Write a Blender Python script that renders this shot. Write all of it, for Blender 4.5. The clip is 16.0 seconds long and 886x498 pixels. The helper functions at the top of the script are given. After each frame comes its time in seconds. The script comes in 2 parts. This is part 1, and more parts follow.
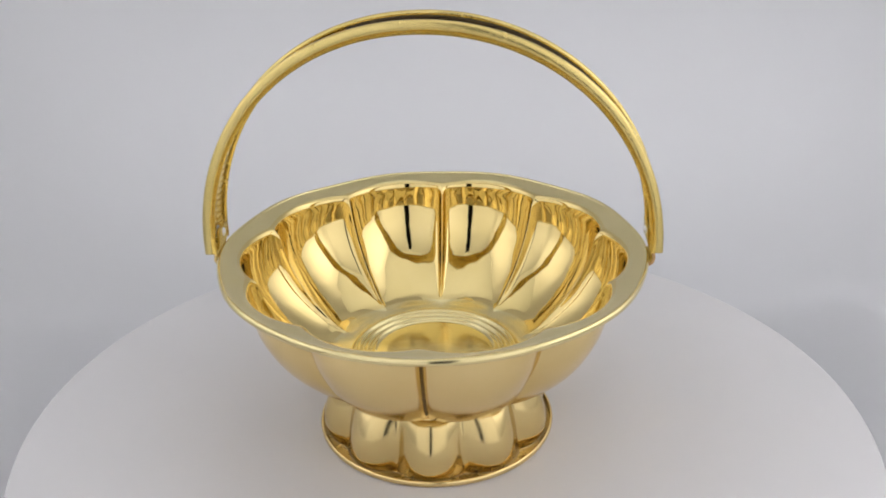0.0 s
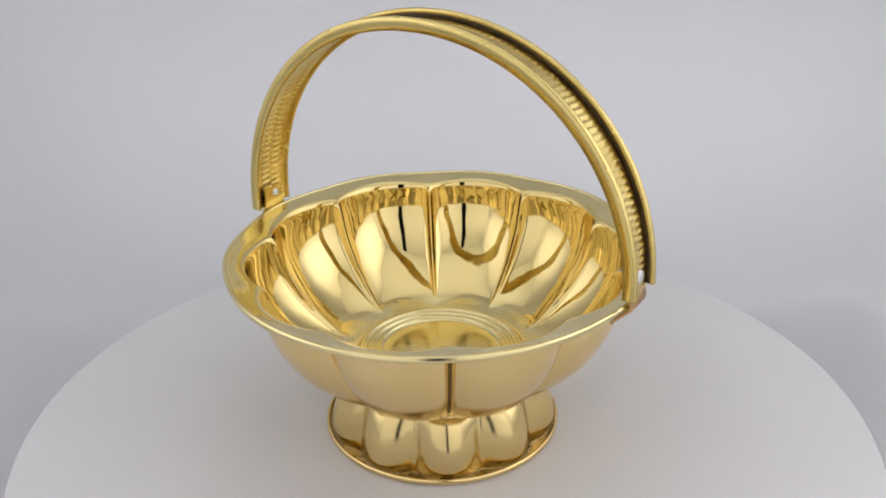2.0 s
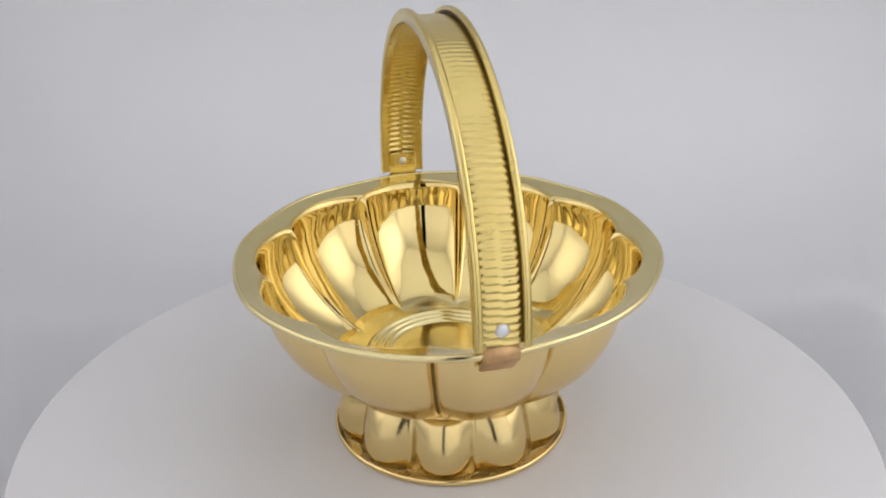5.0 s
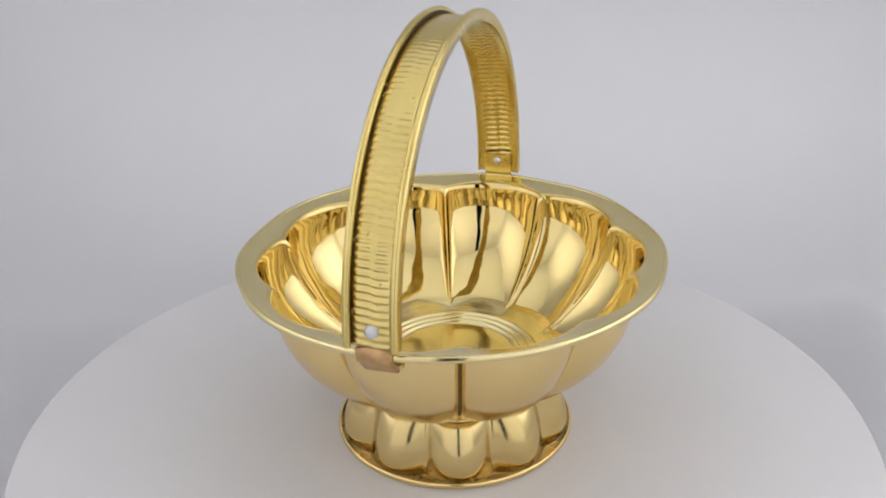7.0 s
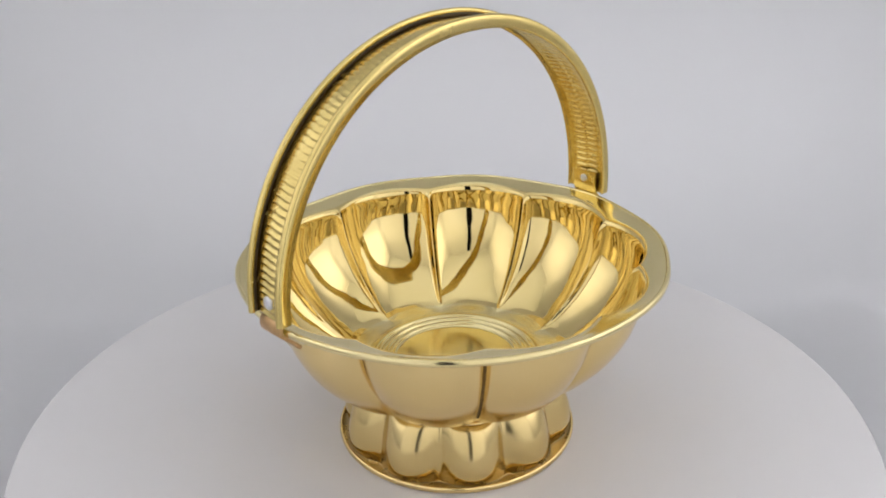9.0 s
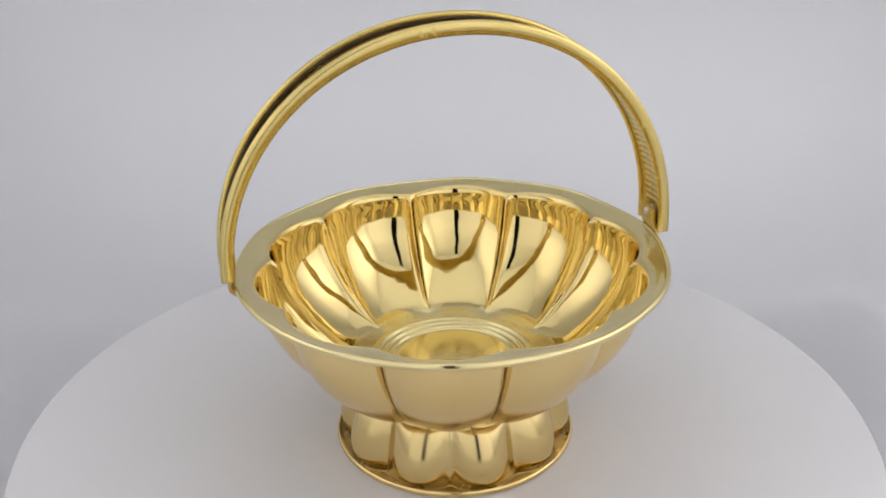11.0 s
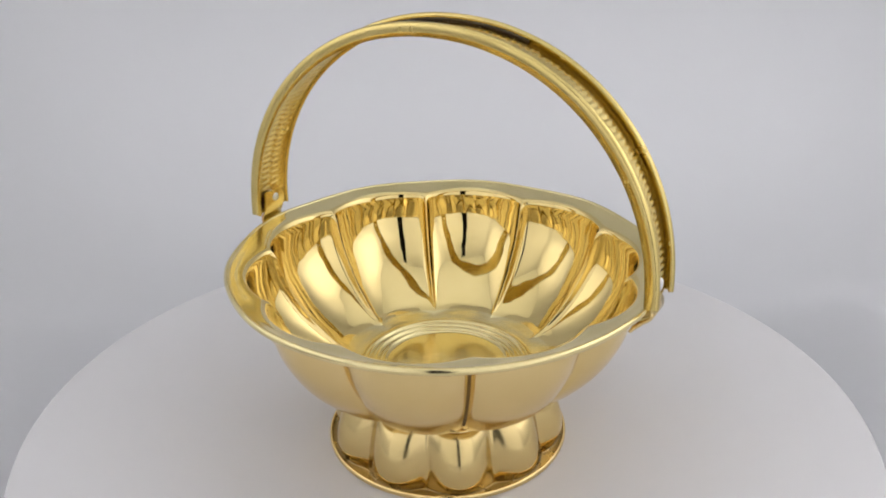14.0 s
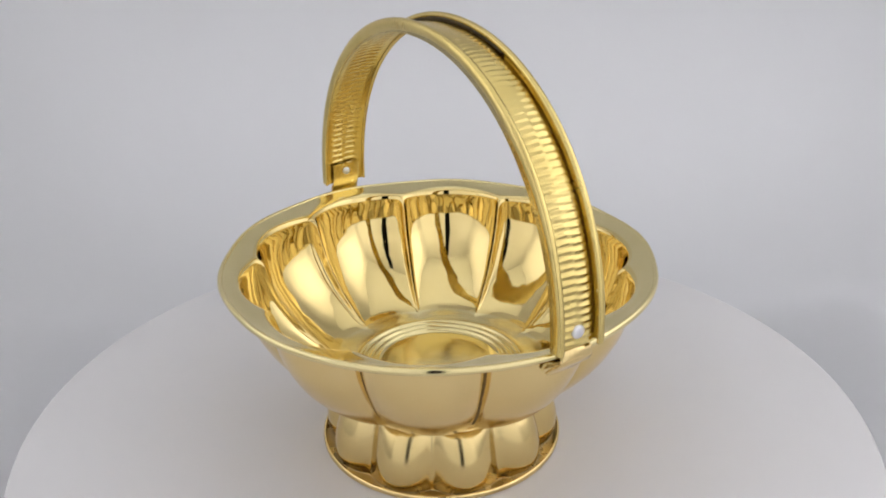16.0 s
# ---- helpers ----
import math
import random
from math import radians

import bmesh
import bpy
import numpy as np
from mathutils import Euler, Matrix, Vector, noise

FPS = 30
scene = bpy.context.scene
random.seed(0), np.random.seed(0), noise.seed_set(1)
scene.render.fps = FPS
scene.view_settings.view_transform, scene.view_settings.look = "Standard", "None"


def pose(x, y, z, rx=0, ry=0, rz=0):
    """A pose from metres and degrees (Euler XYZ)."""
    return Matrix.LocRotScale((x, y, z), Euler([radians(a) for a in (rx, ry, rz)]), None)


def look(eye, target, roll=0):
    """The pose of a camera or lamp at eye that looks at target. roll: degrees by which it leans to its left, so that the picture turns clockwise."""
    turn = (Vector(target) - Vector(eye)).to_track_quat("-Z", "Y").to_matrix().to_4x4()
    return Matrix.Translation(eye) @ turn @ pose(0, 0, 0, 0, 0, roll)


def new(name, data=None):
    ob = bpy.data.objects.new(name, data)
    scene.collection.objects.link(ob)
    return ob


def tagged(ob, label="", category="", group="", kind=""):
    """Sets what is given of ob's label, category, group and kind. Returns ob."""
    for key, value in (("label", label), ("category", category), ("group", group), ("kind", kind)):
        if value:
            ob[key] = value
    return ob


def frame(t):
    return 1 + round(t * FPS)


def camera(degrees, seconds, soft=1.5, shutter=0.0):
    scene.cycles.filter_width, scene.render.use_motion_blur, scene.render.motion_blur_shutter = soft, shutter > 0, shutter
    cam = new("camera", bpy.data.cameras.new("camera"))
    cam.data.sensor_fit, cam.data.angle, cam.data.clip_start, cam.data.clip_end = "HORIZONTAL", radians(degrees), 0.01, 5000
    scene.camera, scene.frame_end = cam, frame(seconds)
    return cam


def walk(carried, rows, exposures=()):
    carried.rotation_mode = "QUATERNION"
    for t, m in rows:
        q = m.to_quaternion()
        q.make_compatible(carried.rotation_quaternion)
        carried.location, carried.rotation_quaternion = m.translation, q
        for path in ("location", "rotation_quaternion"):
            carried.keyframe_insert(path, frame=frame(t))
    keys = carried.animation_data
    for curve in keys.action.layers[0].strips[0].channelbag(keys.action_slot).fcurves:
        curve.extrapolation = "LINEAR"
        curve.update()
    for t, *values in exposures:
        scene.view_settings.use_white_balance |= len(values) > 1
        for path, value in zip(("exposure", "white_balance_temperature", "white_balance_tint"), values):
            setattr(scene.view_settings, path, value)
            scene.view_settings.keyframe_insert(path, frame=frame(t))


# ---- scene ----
# ---- camera ----
EYE = Vector((0.0, -0.4615, 0.3180))
PITCH, YAW, ROLL = radians(-25.14), radians(0.145), -1.24
AIM = EYE + Vector((math.sin(YAW) * math.cos(PITCH), math.cos(YAW) * math.cos(PITCH), math.sin(PITCH)))
cam = camera(46.31, 16.0, soft=1.8)
walk(cam, [(0.0, look(EYE, AIM, ROLL)), (16.0, look(EYE, AIM, ROLL))])

# ---- world and lamps of the light tent ----
world = bpy.data.worlds.new("World")
scene.world = world
world.use_nodes = True
world.node_tree.nodes["Background"].inputs[0].default_value = (0.005, 0.005, 0.005, 1)
world.node_tree.nodes["Background"].inputs[1].default_value = 1.0


def area(name, eye, target, sx, sy, watts, color):
    data = bpy.data.lights.new(name, "AREA")
    data.shape, data.size, data.size_y, data.energy, data.color = "RECTANGLE", sx, sy, watts, color
    ob = new(name, data)
    ob.matrix_world = look(eye, target)
    return ob


# softboxes outside the cloth, which glows where they stand
area("tent_lamp_top", (0, 0.05, 1.18), (0, 0.05, 0), 1.25, 1.15, 9.9, (0.98, 1.0, 1.0))
area("tent_lamp_side", (-0.88, -0.10, 0.50), (0, -0.10, 0.48), 0.75, 0.60, 7.6, (1.0, 0.98, 0.995))
area("tent_lamp_side", (0.88, -0.10, 0.50), (0, -0.10, 0.48), 0.75, 0.60, 11.6, (1.0, 0.98, 0.995))
area("tent_lamp_front", (-0.42, -0.90, 0.29), (-0.36, 0, 0.24), 0.50, 0.62, 5.6, (1.0, 0.985, 1.0))
area("tent_lamp_front", (0.42, -0.90, 0.29), (0.36, 0, 0.24), 0.50, 0.62, 7.5, (1.0, 0.985, 1.0))
# unseen fill added behind the cove to brighten the backdrop
area("backdrop_fill_lamp", (0.14, 0.82, -0.30), (0.08, 0.40, 0.05), 1.7, 0.48, 3.7, (0.965, 0.96, 1.0))


# ---- materials ----
def material(name):
    m = bpy.data.materials.new(name)
    m.use_nodes = True
    return m, m.node_tree.nodes, m.node_tree.links, m.node_tree.nodes["Principled BSDF"]


def noise_node(nodes, links, scale, detail=4.0, rough=0.55, stretch=(1, 1, 1)):
    co = nodes.new("ShaderNodeTexCoord")
    mp = nodes.new("ShaderNodeMapping")
    mp.inputs["Scale"].default_value = stretch
    n = nodes.new("ShaderNodeTexNoise")
    n.inputs["Scale"].default_value, n.inputs["Detail"].default_value, n.inputs["Roughness"].default_value = scale, detail, rough
    links.new(co.outputs["Object"], mp.inputs["Vector"])
    links.new(mp.outputs["Vector"], n.inputs["Vector"])
    return n


def ramp(nodes, links, fac, stops):
    r = nodes.new("ShaderNodeValToRGB")
    while len(r.color_ramp.elements) < len(stops):
        r.color_ramp.elements.new(0.5)
    for e, (pos, col) in zip(r.color_ramp.elements, stops):
        e.position, e.color = pos, (*col, 1)
    links.new(fac, r.inputs[0])
    return r.outputs[0]


def metal(name, light, dark, rough_low, rough_high, bump, bump_scale, fine=0.0, scale=38.0):
    m, nodes, links, b = material(name)
    b.inputs["Metallic"].default_value = 1.0
    tone = noise_node(nodes, links, scale, 5.0)
    links.new(ramp(nodes, links, tone.outputs["Fac"], [(0.25, dark), (0.75, light)]), b.inputs["Base Color"])
    wear = noise_node(nodes, links, 140.0, 6.0)
    r = nodes.new("ShaderNodeMapRange")
    r.inputs["From Min"].default_value, r.inputs["From Max"].default_value = 0.3, 0.7
    r.inputs["To Min"].default_value, r.inputs["To Max"].default_value = rough_low, rough_high
    links.new(wear.outputs["Fac"], r.inputs["Value"])
    links.new(r.outputs["Result"], b.inputs["Roughness"])
    wave = noise_node(nodes, links, bump_scale, 2.0)
    bp = nodes.new("ShaderNodeBump")
    bp.inputs["Strength"].default_value, bp.inputs["Distance"].default_value = 1.0, bump
    links.new(wave.outputs["Fac"], bp.inputs["Height"])
    out = bp
    if fine:
        grit = noise_node(nodes, links, 900.0, 3.0)
        bp2 = nodes.new("ShaderNodeBump")
        bp2.inputs["Strength"].default_value, bp2.inputs["Distance"].default_value = 1.0, fine
        links.new(grit.outputs["Fac"], bp2.inputs["Height"])
        links.new(bp.outputs["Normal"], bp2.inputs["Normal"])
        out = bp2
    links.new(out.outputs["Normal"], b.inputs["Normal"])
    return m


BRASS_IN = metal("polished_brass", (0.80, 0.64, 0.29), (0.75, 0.585, 0.24), 0.03, 0.07, 0.00030, 48.0)
BRASS_OUT = metal("satin_brass", (0.87, 0.68, 0.33), (0.82, 0.625, 0.28), 0.14, 0.22, 0.00010, 60.0, 0.000006)
BRASS_FLOOR = metal("dull_pressed_brass", (0.84, 0.72, 0.38), (0.79, 0.67, 0.33), 0.11, 0.18, 0.00008, 90.0, 0.000006)
CREASE_BROWN = metal("dark_brown_brass", (0.26, 0.17, 0.065), (0.16, 0.10, 0.04), 0.4, 0.6, 0.0002, 300.0, 0.00002, 300.0)
BRASS_FOOT = metal("buffed_brass", (0.77, 0.60, 0.28), (0.67, 0.51, 0.215), 0.12, 0.20, 0.00014, 60.0)
BRASS_HANDLE = metal("pressed_brass", (0.79, 0.63, 0.25), (0.70, 0.54, 0.185), 0.18, 0.28, 0.00012, 120.0, 0.00001)
# brass darkened to hold the foot flange's dark reflections in its colour
BRASS_DARK_REFLECT = metal("dark_reflection_brass", (0.44, 0.325, 0.145), (0.29, 0.21, 0.09), 0.24, 0.36, 0.00014, 80.0, 0.00001)
BRASS_BARE = metal("bare_copper_toned_brass", (0.70, 0.46, 0.23), (0.48, 0.29, 0.13), 0.30, 0.42, 0.0002, 160.0, 0.00002, 160.0)
STEEL = metal("bright_rivet_metal", (0.86, 0.86, 0.89), (0.72, 0.72, 0.75), 0.38, 0.55, 0.0001, 200.0)


def matte(name, light, dark, rough, scale, bump, bump_scale):
    m, nodes, links, b = material(name)
    tone = noise_node(nodes, links, scale, 6.0)
    links.new(ramp(nodes, links, tone.outputs["Fac"], [(0.3, dark), (0.7, light)]), b.inputs["Base Color"])
    b.inputs["Roughness"].default_value = rough
    grain = noise_node(nodes, links, bump_scale, 3.0)
    bp = nodes.new("ShaderNodeBump")
    bp.inputs["Strength"].default_value, bp.inputs["Distance"].default_value = 0.6, bump
    links.new(grain.outputs["Fac"], bp.inputs["Height"])
    links.new(bp.outputs["Normal"], b.inputs["Normal"])
    return m


GROOVE_BROWN = matte("dark_brown_matte", (0.085, 0.056, 0.024), (0.035, 0.022, 0.010), 0.55, 220.0, 0.0002, 500.0)
TABLE = matte("white_laminate", (0.648, 0.635, 0.638), (0.633, 0.62, 0.623), 0.5, 14.0, 0.00004, 800.0)
CLOTH = matte("white_tent_cloth", (0.80, 0.80, 0.815), (0.785, 0.785, 0.80), 0.9, 5.0, 0.0002, 500.0)


def let_light_through(m, share, color):
    nodes, links = m.node_tree.nodes, m.node_tree.links
    thin = nodes.new("ShaderNodeBsdfTranslucent")
    thin.inputs["Color"].default_value = (*color, 1)
    mix = nodes.new("ShaderNodeMixShader")
    mix.inputs[0].default_value = share
    links.new(nodes["Principled BSDF"].outputs[0], mix.inputs[1])
    links.new(thin.outputs[0], mix.inputs[2])
    links.new(mix.outputs[0], nodes["Material Output"].inputs["Surface"])


let_light_through(CLOTH, 0.4, (0.82, 0.82, 0.83))


# ---- mesh helpers ----
def finish(ob, smooth=True):
    if smooth:
        for poly in ob.data.polygons:
            poly.use_smooth = True
    return ob


def mesh_object(name, verts, faces, mats, parent=None, label="", smooth=True, slots=None):
    me = bpy.data.meshes.new(name)
    me.from_pydata(verts, [], faces)
    for m in mats:
        me.materials.append(m)
    if slots:
        me.polygons.foreach_set("material_index", slots)
    tidy = bmesh.new()
    tidy.from_mesh(me)
    bmesh.ops.remove_doubles(tidy, verts=tidy.verts, dist=1e-7)
    tidy.to_mesh(me)
    tidy.free()
    ob = new(name, me)
    if parent:
        ob.parent = parent
    if label:
        tagged(ob, label)
    return finish(ob, smooth)


def part(name, bm, mat, parent, label="", smooth=True):
    bmesh.ops.recalc_face_normals(bm, faces=bm.faces)
    me = bpy.data.meshes.new(name)
    bm.to_mesh(me)
    bm.free()
    me.materials.append(mat)
    ob = new(name, me)
    ob.parent = parent
    if label:
        tagged(ob, label)
    return finish(ob, smooth)


def spline(points, n):
    """Catmull-Rom through rows of numbers, n steps a span."""
    p = [np.array(q, float) for q in points]
    p = [2 * p[0] - p[1]] + p + [2 * p[-1] - p[-2]]
    out = []
    for i in range(1, len(p) - 2):
        for k in range(n):
            t = k / n
            out.append(0.5 * (2 * p[i] + (p[i + 1] - p[i - 1]) * t + (2 * p[i - 1] - 5 * p[i] + 4 * p[i + 1] - p[i + 2]) * t * t
                              + (3 * p[i] - p[i - 1] - 3 * p[i + 1] + p[i + 2]) * t ** 3))
    out.append(p[-2])
    return out


LOBES = 10
THICK = 0.0011
HEM = 4.6
PER = 44


def lobe_angles(turn):
    """Angles round the bowl, closer together at the creases, with 0 at a lobe's middle and 1 at the crease."""
    out = []
    for k in range(LOBES):
        for j in range(PER):
            u = -1 + 2 * j / PER
            u = math.copysign(1 - (1 - abs(u)) ** 1.6, u)
            out.append((radians(turn + 36 * k + 18 * u), abs(u)))
    return out


def crease(u, width=0.07, cut=0.45):
    """0 in the middle of a lobe, 1 at the rounded crease between two lobes."""
    v = max(0.0, 1 - math.sqrt((1 - u) ** 2 + width ** 2) + width * 0.5)
    return (1 - cut) * v ** 2.1 + cut * math.exp(-((1 - u) / (0.8 * width)) ** 1.5)


def rim_wave(th):
    """The rim is not quite level: it was bent by hand."""
    return 0.0003 * math.sin(2 * th + 1.0) + 0.0002 * math.cos(LOBES * th) + 0.00015 * math.sin(5 * th + 0.4)


def gauge_at(r, z, thick, hem):
    """The wall swells towards its foot, where the bowl's underside hangs lower than its floor."""
    low = min(1.0, max(0.0, (0.082 - z) / 0.040))
    return thick * (1 + hem * low ** 1.5 * min(1.0, max(0.0, (r - 0.046) / 0.008)))


def shell(profile, turn, thick, power_width=0.07, cut=0.45, wave=0.0, hem=0.0):
    """A lobed sheet-metal shell. profile rows: radius and height at a lobe's middle, depth of the crease there, how sharp it is."""
    rows = [tuple(r) for r in profile]
    n = len(rows)
    normals = []
    for i in range(n):
        a, b = rows[max(0, i - 1)], rows[min(n - 1, i + 1)]
        dr, dz = b[0] - a[0], b[1] - a[1]
        d = math.hypot(dr, dz) or 1.0
        normals.append((dz / d, -dr / d))
    angles = lobe_angles(turn)
    m = len(angles)
    verts, faces, slots = [], [], []
    for side in (0, 1):
        for (r, z, d, sharp), (nr, nz) in zip(rows, normals):
            gauge = gauge_at(r, z, thick, hem)
            for th, u in angles:
                rad = max(0.0, r + side * gauge * nr - max(0.0, d) * crease(u, power_width, cut * max(0.0, sharp)) + (wave * math.cos(LOBES * (th - radians(turn))) if r > 0.1 else 0.0))
                verts.append((rad * math.cos(th), rad * math.sin(th), z + side * gauge * nz + rim_wave(th) * min(1.0, max(0.0, (r - 0.09) / 0.01))))
    for side in (0, 1):
        base = side * n * m
        for i in range(n - 1):
            for j in range(m):
                k = (j + 1) % m
                q = (base + i * m + j, base + i * m + k, base + (i + 1) * m + k, base + (i + 1) * m + j)
                faces.append(q if side == 0 else q[::-1])
                slots.append(side)
    for i in (0, n - 1):
        for j in range(m):
            k = (j + 1) % m
            if rows[i][0] < 0.001:
                continue
            q = (i * m + j, i * m + k, n * m + i * m + k, n * m + i * m + j)
            faces.append(q if i else q[::-1])
            slots.append(1)
    return verts, faces, slots


def ring_part(name, radius, z, section, mat, parent, label="", wave=0.0):
    """A bead bent to a ring; section: half-width and half-height."""
    bm = bmesh.new()
    n, k = 200, 12
    loops = []
    for i in range(n):
        th = 2 * math.pi * i / n
        rr = radius + wave * math.cos(LOBES * th)
        loops.append([bm.verts.new(((rr + section[0] * math.cos(2 * math.pi * j / k)) * math.cos(th),
                                    (rr + section[0] * math.cos(2 * math.pi * j / k)) * math.sin(th),
                                    z + (rim_wave(th) if wave > 0 else 0.0) + section[1] * math.sin(2 * math.pi * j / k))) for j in range(k)])
    for i in range(n):
        a, b = loops[i], loops[(i + 1) % n]
        for j in range(k):
            bm.faces.new((a[j], b[j], b[(j + 1) % k], a[(j + 1) % k]))
    return part(name, bm, mat, parent, label)


# ---- light tent ----
def build_tent():
    """A white cloth tent: a curtain bent round in a U with a narrow gap in front for the lens, a floor sheet and a roof."""
    half, back, front, low, high, corner = 0.60, 0.62, -0.475, -0.10, 0.90, 0.34
    plan = [(0.038, front)]
    plan += [(half - 0.10, front)]
    plan += [(half - 0.10 + 0.10 * math.sin(a), front + 0.10 - 0.10 * math.cos(a)) for a in (radians(15 * i) for i in range(1, 7))]
    plan += [(half - corner + corner * math.cos(a), back - corner + corner * math.sin(a)) for a in (radians(3.75 * i) for i in range(0, 25))]
    right = plan
    left = [(-x, y) for x, y in reversed(plan)]
    path = right + left
    # the foot of the curtain runs out into the floor in a cove
    cove = 0.40
    levels = [(cove * (1 - math.sin(a)), low + cove * (1 - math.cos(a))) for a in (radians(10 * i) for i in range(0, 10))]
    levels += [(0.0, high)]
    wide, faces = [], []

    def inset(x, y, d):
        cx, cy = 0.0, 0.05
        k = math.hypot(x - cx, y - cy)
        return x + (cx - x) * d / k, y + (cy - y) * d / k
    n = len(path)
    for side in (0,):
        for d, z in levels:
            for x, y in path:
                k = min(1.0, max(0.0, (y - front - 0.12) / 0.25))
                px, py = inset(x, y, d * k * k * (3 - 2 * k) - side * 0.004)
                wide.append((px, py, z))
    L = len(levels)
    for side in (0,):
        for i in range(L - 1):
            for j in range(n - 1):
                q = (side * L * n + i * n + j, side * L * n + i * n + j + 1, side * L * n + (i + 1) * n + j + 1, side * L * n + (i + 1) * n + j)
                faces.append(q)
    tent = mesh_object("wall_tent", wide, faces, [CLOTH])
    tagged(tent, "seamless white cloth curtain of a photo tent", "backdrop", kind="structure")
    for name, z0, label in (("floor", low - 0.02, "white sheet floor of the photo tent"), ("ceiling", high, "white cloth roof of the photo tent")):
        bm = bmesh.new()
        bmesh.ops.create_cube(bm, size=1)
        for v in bm.verts:
            v.co = Vector((v.co.x * 1.3, v.co.y * (1.2 if name == "ceiling" else 0.80) + (0.07 if name == "ceiling" else -0.10), z0 + 0.01 + v.co.z * 0.02))
        if name == "floor":
            # the sheet narrows towards the back, where the curtain's cove takes over
            for v in bm.verts:
                v.co.x, v.co.y = (v.co.x, v.co.y) if v.co.y < -0.1 else (v.co.x * 0.55, 0.30)
        if name == "ceiling":
            bmesh.ops.delete(bm, geom=[f for f in bm.faces if f.normal.z > -0.5], context="FACES_ONLY")
        me = bpy.data.meshes.new(name)
        bm.to_mesh(me)
        bm.free()
        me.materials.append(CLOTH)
        tagged(new(name, me), label, name, kind="structure")


build_tent()


# ---- turntable ----
def build_turntable():
    table = tagged(new("turntable"), "round matte white motorised display turntable", "turntable")
    bm = bmesh.new()
    n, R = 256, 0.2219
    prof = [(0.0, 0.0), (0.08, 0.0), (0.16, 0.0), (R - 0.0016, 0.0), (R - 0.0005, -0.0005), (R, -0.0016), (R, -0.0125), (R - 0.001, -0.014), (0.0, -0.014)]
    rings = []
    for r, z in prof:
        rings.append([bm.verts.new((0, 0, z))] if r == 0 else [bm.verts.new((r * math.cos(2 * math.pi * i / n), r * math.sin(2 * math.pi * i / n), z)) for i in range(n)])
    for a, b in zip(rings, rings[1:]):
        for i in range(n):
            k = (i + 1) % n
            if len(a) == 1:
                bm.faces.new((a[0], b[i], b[k]))
            elif len(b) == 1:
                bm.faces.new((a[k], a[i], b[0]))
            else:
                bm.faces.new((a[i], b[i], b[k], a[k]))
    part("top_plate", bm, TABLE, table)
    bm = bmesh.new()
    bmesh.ops.create_cone(bm, cap_ends=True, segments=96, radius1=0.115, radius2=0.11, depth=0.086)
    bmesh.ops.translate(bm, verts=bm.verts, vec=(0, 0, -0.057))
    base = part("base", bm, TABLE, table, smooth=False)
    return table


turntable = build_turntable()


# ---- brass basket ----
HINGE_Z = 0.1102
SLIDE, TIP = -0.0018, -0.75


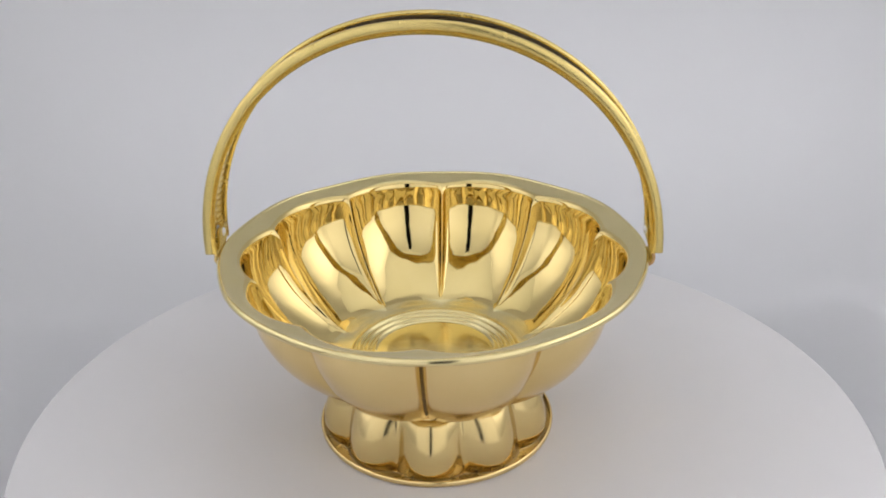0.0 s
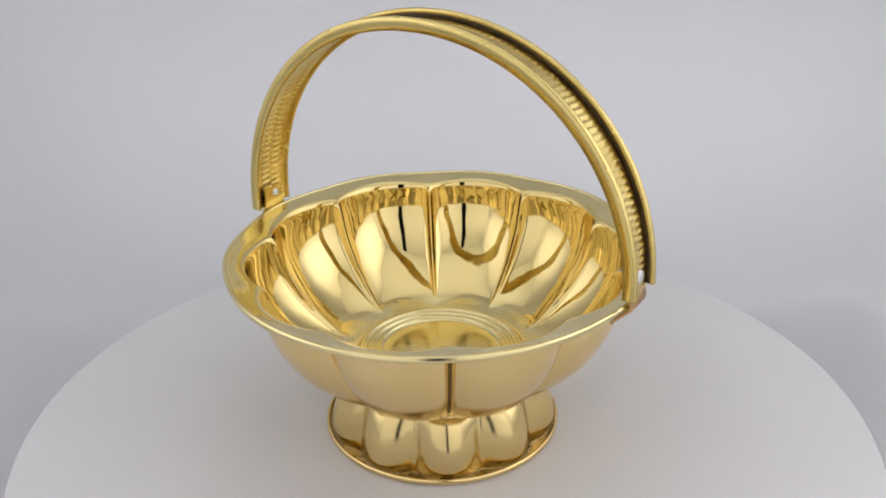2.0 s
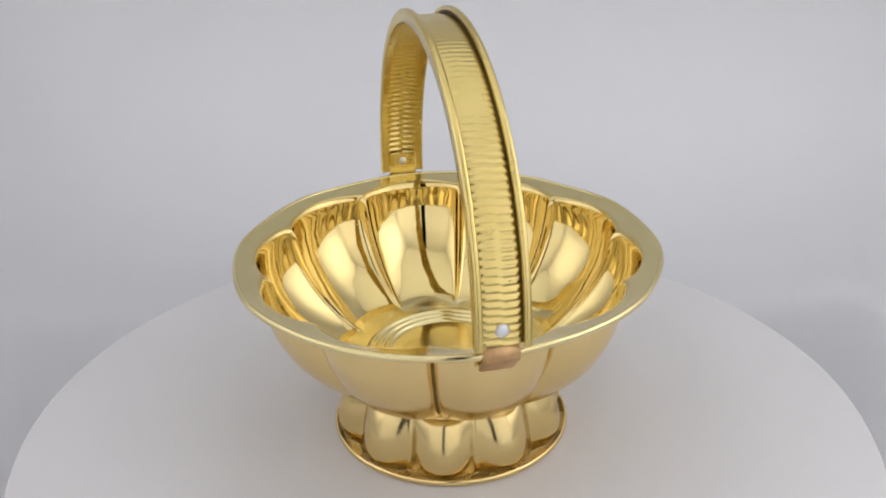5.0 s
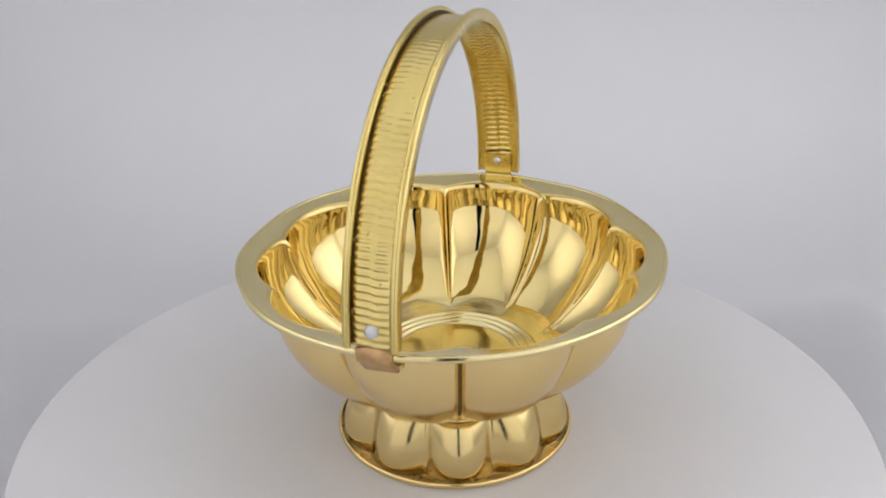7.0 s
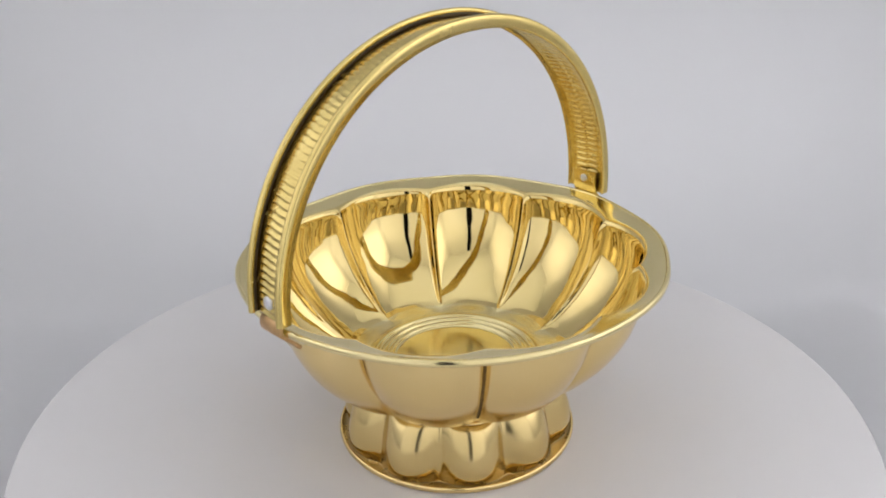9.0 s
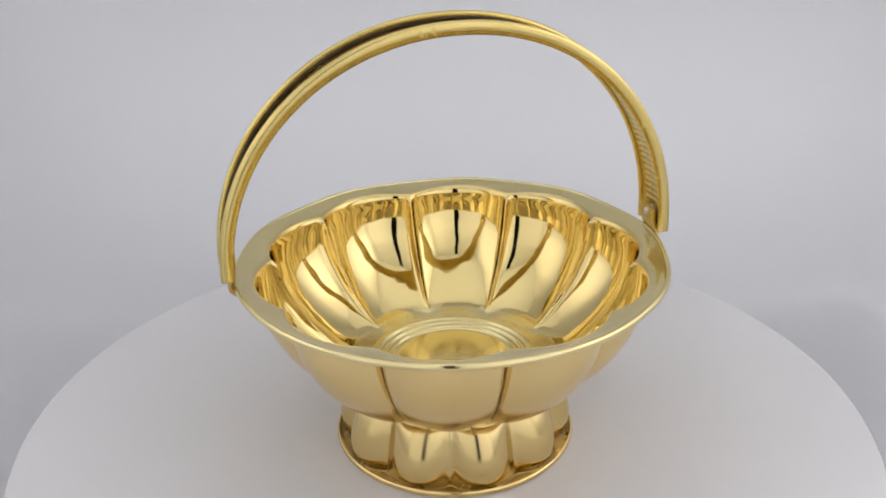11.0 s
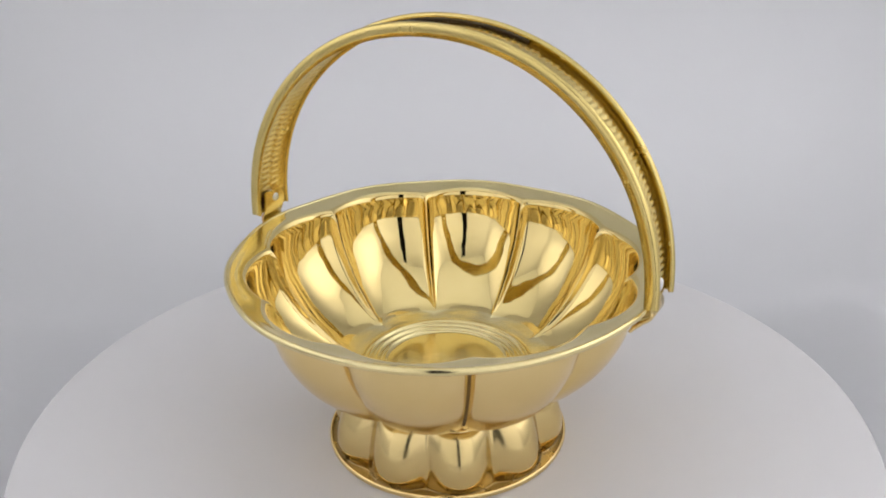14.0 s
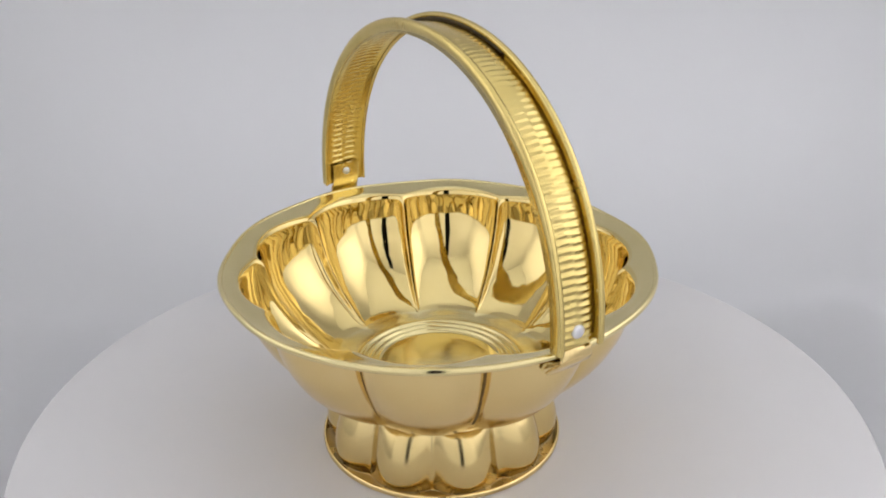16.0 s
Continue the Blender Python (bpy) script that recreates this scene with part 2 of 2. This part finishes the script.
def build_bowl(parent):
    # floor with pressed rings, lobed wall, flat flange
    floor = [(0.0, 0.0404, 0, 0), (0.004, 0.0404, 0, 0), (0.012, 0.0404, 0, 0), (0.024, 0.0404, 0, 0), (0.0300, 0.0404, 0, 0)]
    for r in (0.0330, 0.0373, 0.0416):
        floor += [(r - 0.0014, 0.0402, 0, 0), (r - 0.0006, 0.0413, 0, 0), (r + 0.0003, 0.0420, 0, 0), (r + 0.0012, 0.0413, 0, 0), (r + 0.0019, 0.0402, 0, 0)]
    floor += [(0.0446, 0.0403, 0, 0), (0.0470, 0.0408, 0, 0), (0.0510, 0.0415, 0.0008, 0.1), (0.0545, 0.0422, 0.0024, 0.4), (0.0568, 0.0428, 0.0042, 0.8)]
    wall = spline([(0.0580, 0.0431, 0.0046, 1), (0.0596, 0.0437, 0.0052, 1), (0.0640, 0.0461, 0.0063, 1), (0.0710, 0.0512, 0.0079, 1), (0.0788, 0.0582, 0.0092, 1), (0.0852, 0.0660, 0.0102, 1),
                   (0.0905, 0.0747, 0.0104, 1), (0.0933, 0.0825, 0.0101, 1), (0.0945, 0.0885, 0.0094, 1), (0.0949, 0.0928, 0.0084, 1), (0.0954, 0.0954, 0.0071, 0.5), (0.0963, 0.0970, 0.0058, 0.05), (0.0981, 0.0979, 0.0040, 0),
                   (0.1007, 0.0986, 0.0013, 0), (0.1030, 0.0993, 0.0002, 0), (0.1045, 0.0997, 0.0, 0)], 4)
    rows = floor + wall
    verts, faces, slots = shell(rows, 0.0, THICK, 0.07, cut=0.33, wave=0.0004, hem=HEM)
    around = LOBES * PER
    for i in range(len(rows) - 1):
        if rows[i][0] < 0.0540 or rows[i][0] > 0.0967:
            slots[i * around:(i + 1) * around] = [2] * around
    bowl = mesh_object("bowl", verts, faces, [BRASS_IN, BRASS_OUT, BRASS_FLOOR], parent, "ten-lobed polished brass bowl", slots=slots)
    # dark brown strips laid in the outer creases, thinner towards the bottom
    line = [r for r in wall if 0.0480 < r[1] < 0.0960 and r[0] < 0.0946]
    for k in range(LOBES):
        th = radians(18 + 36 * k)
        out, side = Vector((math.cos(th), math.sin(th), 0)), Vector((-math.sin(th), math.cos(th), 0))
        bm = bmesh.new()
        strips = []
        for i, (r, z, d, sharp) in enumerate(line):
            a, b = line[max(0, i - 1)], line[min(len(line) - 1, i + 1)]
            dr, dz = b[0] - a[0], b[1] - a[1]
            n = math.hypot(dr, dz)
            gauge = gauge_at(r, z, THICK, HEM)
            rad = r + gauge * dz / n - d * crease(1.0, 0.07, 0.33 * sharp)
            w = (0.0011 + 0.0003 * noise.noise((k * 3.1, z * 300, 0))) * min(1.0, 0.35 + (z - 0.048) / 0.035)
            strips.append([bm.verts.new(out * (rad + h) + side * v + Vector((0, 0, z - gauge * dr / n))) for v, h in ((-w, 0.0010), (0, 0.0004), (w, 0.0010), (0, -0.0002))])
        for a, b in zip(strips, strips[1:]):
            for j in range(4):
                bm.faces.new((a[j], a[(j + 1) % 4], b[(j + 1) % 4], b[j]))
        part("crease_strip", bm, CREASE_BROWN, bowl, "dark brown line in the crease" if k == 0 else "")
    ring_part("rolled_lip", 0.1044, 0.0984, (0.0013, 0.0017), BRASS_FLOOR, bowl, wave=0.0004)
    return bowl


def build_foot(parent):
    prof = spline([(0.0430, 0.0322, 0.0020, 0.5), (0.0490, 0.0319, 0.0040, 0.8), (0.0520, 0.0308, 0.0058, 1), (0.0550, 0.0272, 0.0072, 1), (0.0578, 0.0210, 0.0084, 1), (0.0596, 0.0145, 0.0090, 1), (0.0601, 0.0095, 0.0088, 1),
                   (0.0596, 0.0050, 0.0074, 1), (0.0584, 0.0021, 0.0052, 0.6), (0.0582, 0.0012, 0.0038, 0), (0.0590, 0.0009, 0.0010, 0), (0.0601, 0.0014, 0.0, 0), (0.0608, 0.0030, 0.0, 0)], 5)
    verts, faces, slots = shell(prof[::-1], 18.0, -0.0009, 0.16, cut=0.04)
    around = LOBES * PER
    # flange rows get the darker brass, painted as if mirroring the lobes
    for i, row in enumerate(prof[::-1][:-1]):
        if row[1] < 0.0016:
            slots[i * around:(i + 1) * around] = [2] * around
    foot = mesh_object("foot", verts, faces, [BRASS_FOOT, BRASS_OUT, BRASS_DARK_REFLECT], parent, "lobed brass pedestal foot", slots=slots)
    ring_part("rolled_edge", 0.0609, 0.0017, (0.0009, 0.0016), BRASS_OUT, foot)
    ring_part("collar", 0.0480, 0.0346, (0.0054, 0.0013), BRASS_OUT, foot, wave=-0.0014)
    return foot


def arch(n):
    """The handle's middle line: straight ends, then a half ellipse. Rows of (x, z, outward x, outward z, length so far)."""
    a, b, z0, end = 0.1104, 0.1103, 0.1050, 0.1030
    pts = [(a, end + (z0 - end) * i / 6) for i in range(6)]
    pts += [(math.copysign(a * abs(math.cos(math.pi * i / n)) ** 0.97, n / 2 - i) - 0.0022 * math.sin(math.pi * i / n) ** 2,
             z0 + b * max(0.0, math.sin(math.pi * i / n)) ** 0.97) for i in range(n + 1)]
    pts += [(-a, end + (z0 - end) * i / 6) for i in range(5, -1, -1)]
    out, total = [], 0.0
    for i, (x, z) in enumerate(pts):
        p, q = pts[max(0, i - 1)], pts[min(len(pts) - 1, i + 1)]
        dx, dz = q[0] - p[0], q[1] - p[1]
        d = math.hypot(dx, dz)
        if i:
            total += math.hypot(x - pts[i - 1][0], z - pts[i - 1][1])
        out.append((x, z, dz / d, -dx / d, total))
    return out


def sweep(name, section, mat, parent, label="", n=240, shape=None, stop=1.0):
    """Carries a section of (across, outward) along the arch."""
    verts, faces = [], []
    rows = [row for row in arch(n) if row[4] <= stop]
    m = len(section)
    for x, z, nx, nz, s in rows:
        for j, (v, h) in enumerate(section):
            if shape:
                h = shape(v, h, s, j)
            verts.append((x + nx * h, v, z + nz * h))
    for i in range(len(rows) - 1):
        for j in range(m):
            k = (j + 1) % m
            faces.append((i * m + j, i * m + k, (i + 1) * m + k, (i + 1) * m + j))
    faces.append(tuple(range(m)))
    faces.append(tuple((len(rows) - 1) * m + j for j in reversed(range(m))))
    ob = mesh_object(name, verts, faces, [mat], parent, label)
    bm = bmesh.new()
    bm.from_mesh(ob.data)
    bmesh.ops.recalc_face_normals(bm, faces=bm.faces)
    bm.to_mesh(ob.data)
    bm.free()
    return finish(ob)


def build_handle(parent):
    half, rib_half = 0.0119, 0.0080
    inner = half - 0.0008
    across = [-inner + 2 * inner * i / 36 for i in range(37)]
    outer_row = [(v, -0.0037) for v in across]
    inner_row = [(v, -0.0045) for v in reversed(across)]
    pitch = 0.0034

    def ribs(v, h, s, j):
        # two rows of pressed cross ribs, a little out of step, with a plain seam between them
        edge = max(0.0, 1 - (abs(v) / rib_half) ** 6)
        seam = 1 - 0.6 * math.exp(-(v / 0.0011) ** 2)
        worn = 0.12 + 0.88 * min(1.0, abs(s - 0.176) / 0.12) ** 1.4 + 0.22 * noise.noise((s * 60, v * 90, 2.0))
        slip = 0.06 * noise.noise((s * 35, v * 60, 7.0)) + 0.12 * math.tanh(v / 0.001) + v * 2.0
        c = 0.5 + 0.5 * math.sin(2 * math.pi * (s / pitch + slip))
        return h + 0.00050 * (c ** 1.3 - 0.4) * edge * seam * worn + 0.0011 * (1 - (v / inner) ** 2)
    strap = sweep("handle", outer_row + inner_row, BRASS_HANDLE, parent, "arched brass strap handle with pressed cross ribs", n=1300, shape=ribs)
    # each edge is rolled over into a broad hollow bead that stands above the strap, with a dark brown strip in the
    # groove under it
    for side in (-1, 1):
        sec = [(0.0, -0.0056), (0.0, -0.0012), (0.0001, -0.0004), (0.0005, 0.0003), (0.0012, 0.0007), (0.0021, 0.0008), (0.0029, 0.0005),
               (0.0033, -0.0001), (0.0034, -0.0008), (0.0032, -0.0013), (0.0024, -0.0016), (0.0014, -0.0019), (0.0009, -0.0026), (0.0009, -0.0056)]
        sweep("edge_rail", [(side * (half - o), h) for o, h in sec], BRASS_HANDLE, strap, "smooth rounded edge rail", n=200)
        groove_sec = [(0.00085, -0.0036), (0.0024, -0.0034), (0.0031, -0.0012), (0.0023, -0.0014), (0.0013, -0.0019), (0.00085, -0.0027)]
        sweep("groove_strip", [(side * (half - o), h) for o, h in groove_sec], GROOVE_BROWN, strap, "dark brown strip in the groove", n=200, stop=0.215)
    return strap


def build_bracket(parent, side):
    """A tab soldered under the lip that stands up inside the handle's end, with its rivet."""
    path = spline([(0.0955, 0.0885), (0.0985, 0.0935), (0.1035, 0.0958), (0.1066, 0.0978), (0.1065, 0.0998), (0.1056, 0.1020), (0.1048, 0.1045), (0.1042, 0.1075), (0.1038, 0.1140)], 5)
    half, thick = 0.0077, 0.0011
    bm = bmesh.new()
    rows = []
    for i, (x, z) in enumerate(path):
        p, q = path[max(0, i - 1)], path[min(len(path) - 1, i + 1)]
        dx, dz = q[0] - p[0], q[1] - p[1]
        d = math.hypot(dx, dz)
        nx, nz = dz / d, -dx / d
        w = half * (1.18 if i < 8 else 1.0)
        sec = [(-w, 0), (-w + 0.0004, thick), (w - 0.0004, thick), (w, 0), (w - 0.0004, -0.0002), (-w + 0.0004, -0.0002)]
        rows.append([bm.verts.new((side * (x + nx * h), v, z + nz * h)) for v, h in sec])
    for a, b in zip(rows, rows[1:]):
        for j in range(6):
            bm.faces.new((a[j], a[(j + 1) % 6], b[(j + 1) % 6], b[j]))
    bm.faces.new(rows[0])
    bm.faces.new(rows[-1][::-1])
    bracket = part("hinge_bracket", bm, BRASS_HANDLE, parent, "flat brass hinge tab", smooth=False)
    # the copper-toned wrap where the tab is soldered over the lip
    bm = bmesh.new()
    rows = []
    wrap = spline([(0.0978, 0.0872), (0.0992, 0.0890), (0.1020, 0.0918), (0.1046, 0.0942), (0.1068, 0.0962), (0.1074, 0.0985), (0.1070, 0.1006), (0.1061, 0.1022)], 4)
    for i, (x, z) in enumerate(wrap):
        p, q = wrap[max(0, i - 1)], wrap[min(len(wrap) - 1, i + 1)]
        d = math.hypot(q[0] - p[0], q[1] - p[1])
        nx, nz = (q[1] - p[1]) / d, -(q[0] - p[0]) / d
        w = 0.0078 + 0.0006 * noise.noise((i * 0.35, side * 3.0, 1.0)) - (0.0010 if i in (0, len(wrap) - 1) else 0.0)
        ring = [(-w, -0.0006), (-w, 0.0004), (-w + 0.0006, 0.0009), (0.0, 0.0010), (w - 0.0006, 0.0009), (w, 0.0004), (w, -0.0006)]
        rows.append([bm.verts.new((side * (x + nx * h), v, z + nz * h)) for v, h in ring])
    for a, b in zip(rows, rows[1:]):
        for j in range(7):
            bm.faces.new((a[j], a[(j + 1) % 7], b[(j + 1) % 7], b[j]))
    bm.faces.new(rows[0])
    bm.faces.new(rows[-1][::-1])
    part("solder_plate", bm, BRASS_BARE if side > 0 else BRASS_OUT, bracket, "copper-toned solder plate" if side > 0 else "plain brass solder plate")
    # rivet: domed head outside, pin end inside
    bm = bmesh.new()
    prof = [(0.0, 0.1089), (0.0012, 0.1088), (0.0024, 0.1086), (0.0031, 0.1080), (0.0032, 0.1064), (0.0013, 0.1060), (0.0013, 0.1043), (0.0021, 0.1040), (0.0020, 0.1033), (0.0012, 0.1029), (0.0, 0.1028)]
    loops = []
    for r, x in prof:
        loops.append([bm.verts.new((side * x, r * math.cos(2 * math.pi * i / 24), HINGE_Z + r * math.sin(2 * math.pi * i / 24))) for i in range(24)])
    for a, b in zip(loops, loops[1:]):
        for i in range(24):
            bm.faces.new((a[i], a[(i + 1) % 24], b[(i + 1) % 24], b[i]))
    bmesh.ops.remove_doubles(bm, verts=bm.verts, dist=1e-6)
    part("rivet", bm, STEEL, bracket, "bright silver rivet")
    return bracket


def build_basket():
    basket = tagged(new("basket"), "polished brass lobed flower basket with arched handle on a footed base", "basket")
    bowl = build_bowl(basket)
    build_foot(basket)
    handle = build_handle(basket)
    lean = pose(0, 0, 0.04, 0.5) @ pose(0, 0, -0.04)
    bowl.matrix_local = lean
    handle.matrix_local = lean @ pose(0, SLIDE, HINGE_Z, 0, TIP, -0.45) @ pose(0, 0, 0, -0.6) @ pose(0, 0, -HINGE_Z)
    for side in (1, -1):
        build_bracket(basket, side).matrix_local = lean @ pose(0, SLIDE, HINGE_Z, 0, TIP, -0.45) @ pose(0, 0, -HINGE_Z)
    return basket


basket = build_basket()


# ---- what turns ----
RATE = 14.72
START = -3.7
OFFSET = (-0.00405, 0.00484)


def motions():
    turn_rows, basket_rows = [], []
    for i in range(33):
        t = 0.5 * i
        a = radians(-RATE * t)
        x = OFFSET[0] * math.cos(a) - OFFSET[1] * math.sin(a)
        y = OFFSET[0] * math.sin(a) + OFFSET[1] * math.cos(a)
        turn_rows.append((t, pose(0, 0, 0, 0, 0, -RATE * t)))
        basket_rows.append((t, pose(x, y, 0.0003, 0, 0, START - RATE * t)))
    walk(turntable, turn_rows)
    walk(basket, basket_rows)


motions()
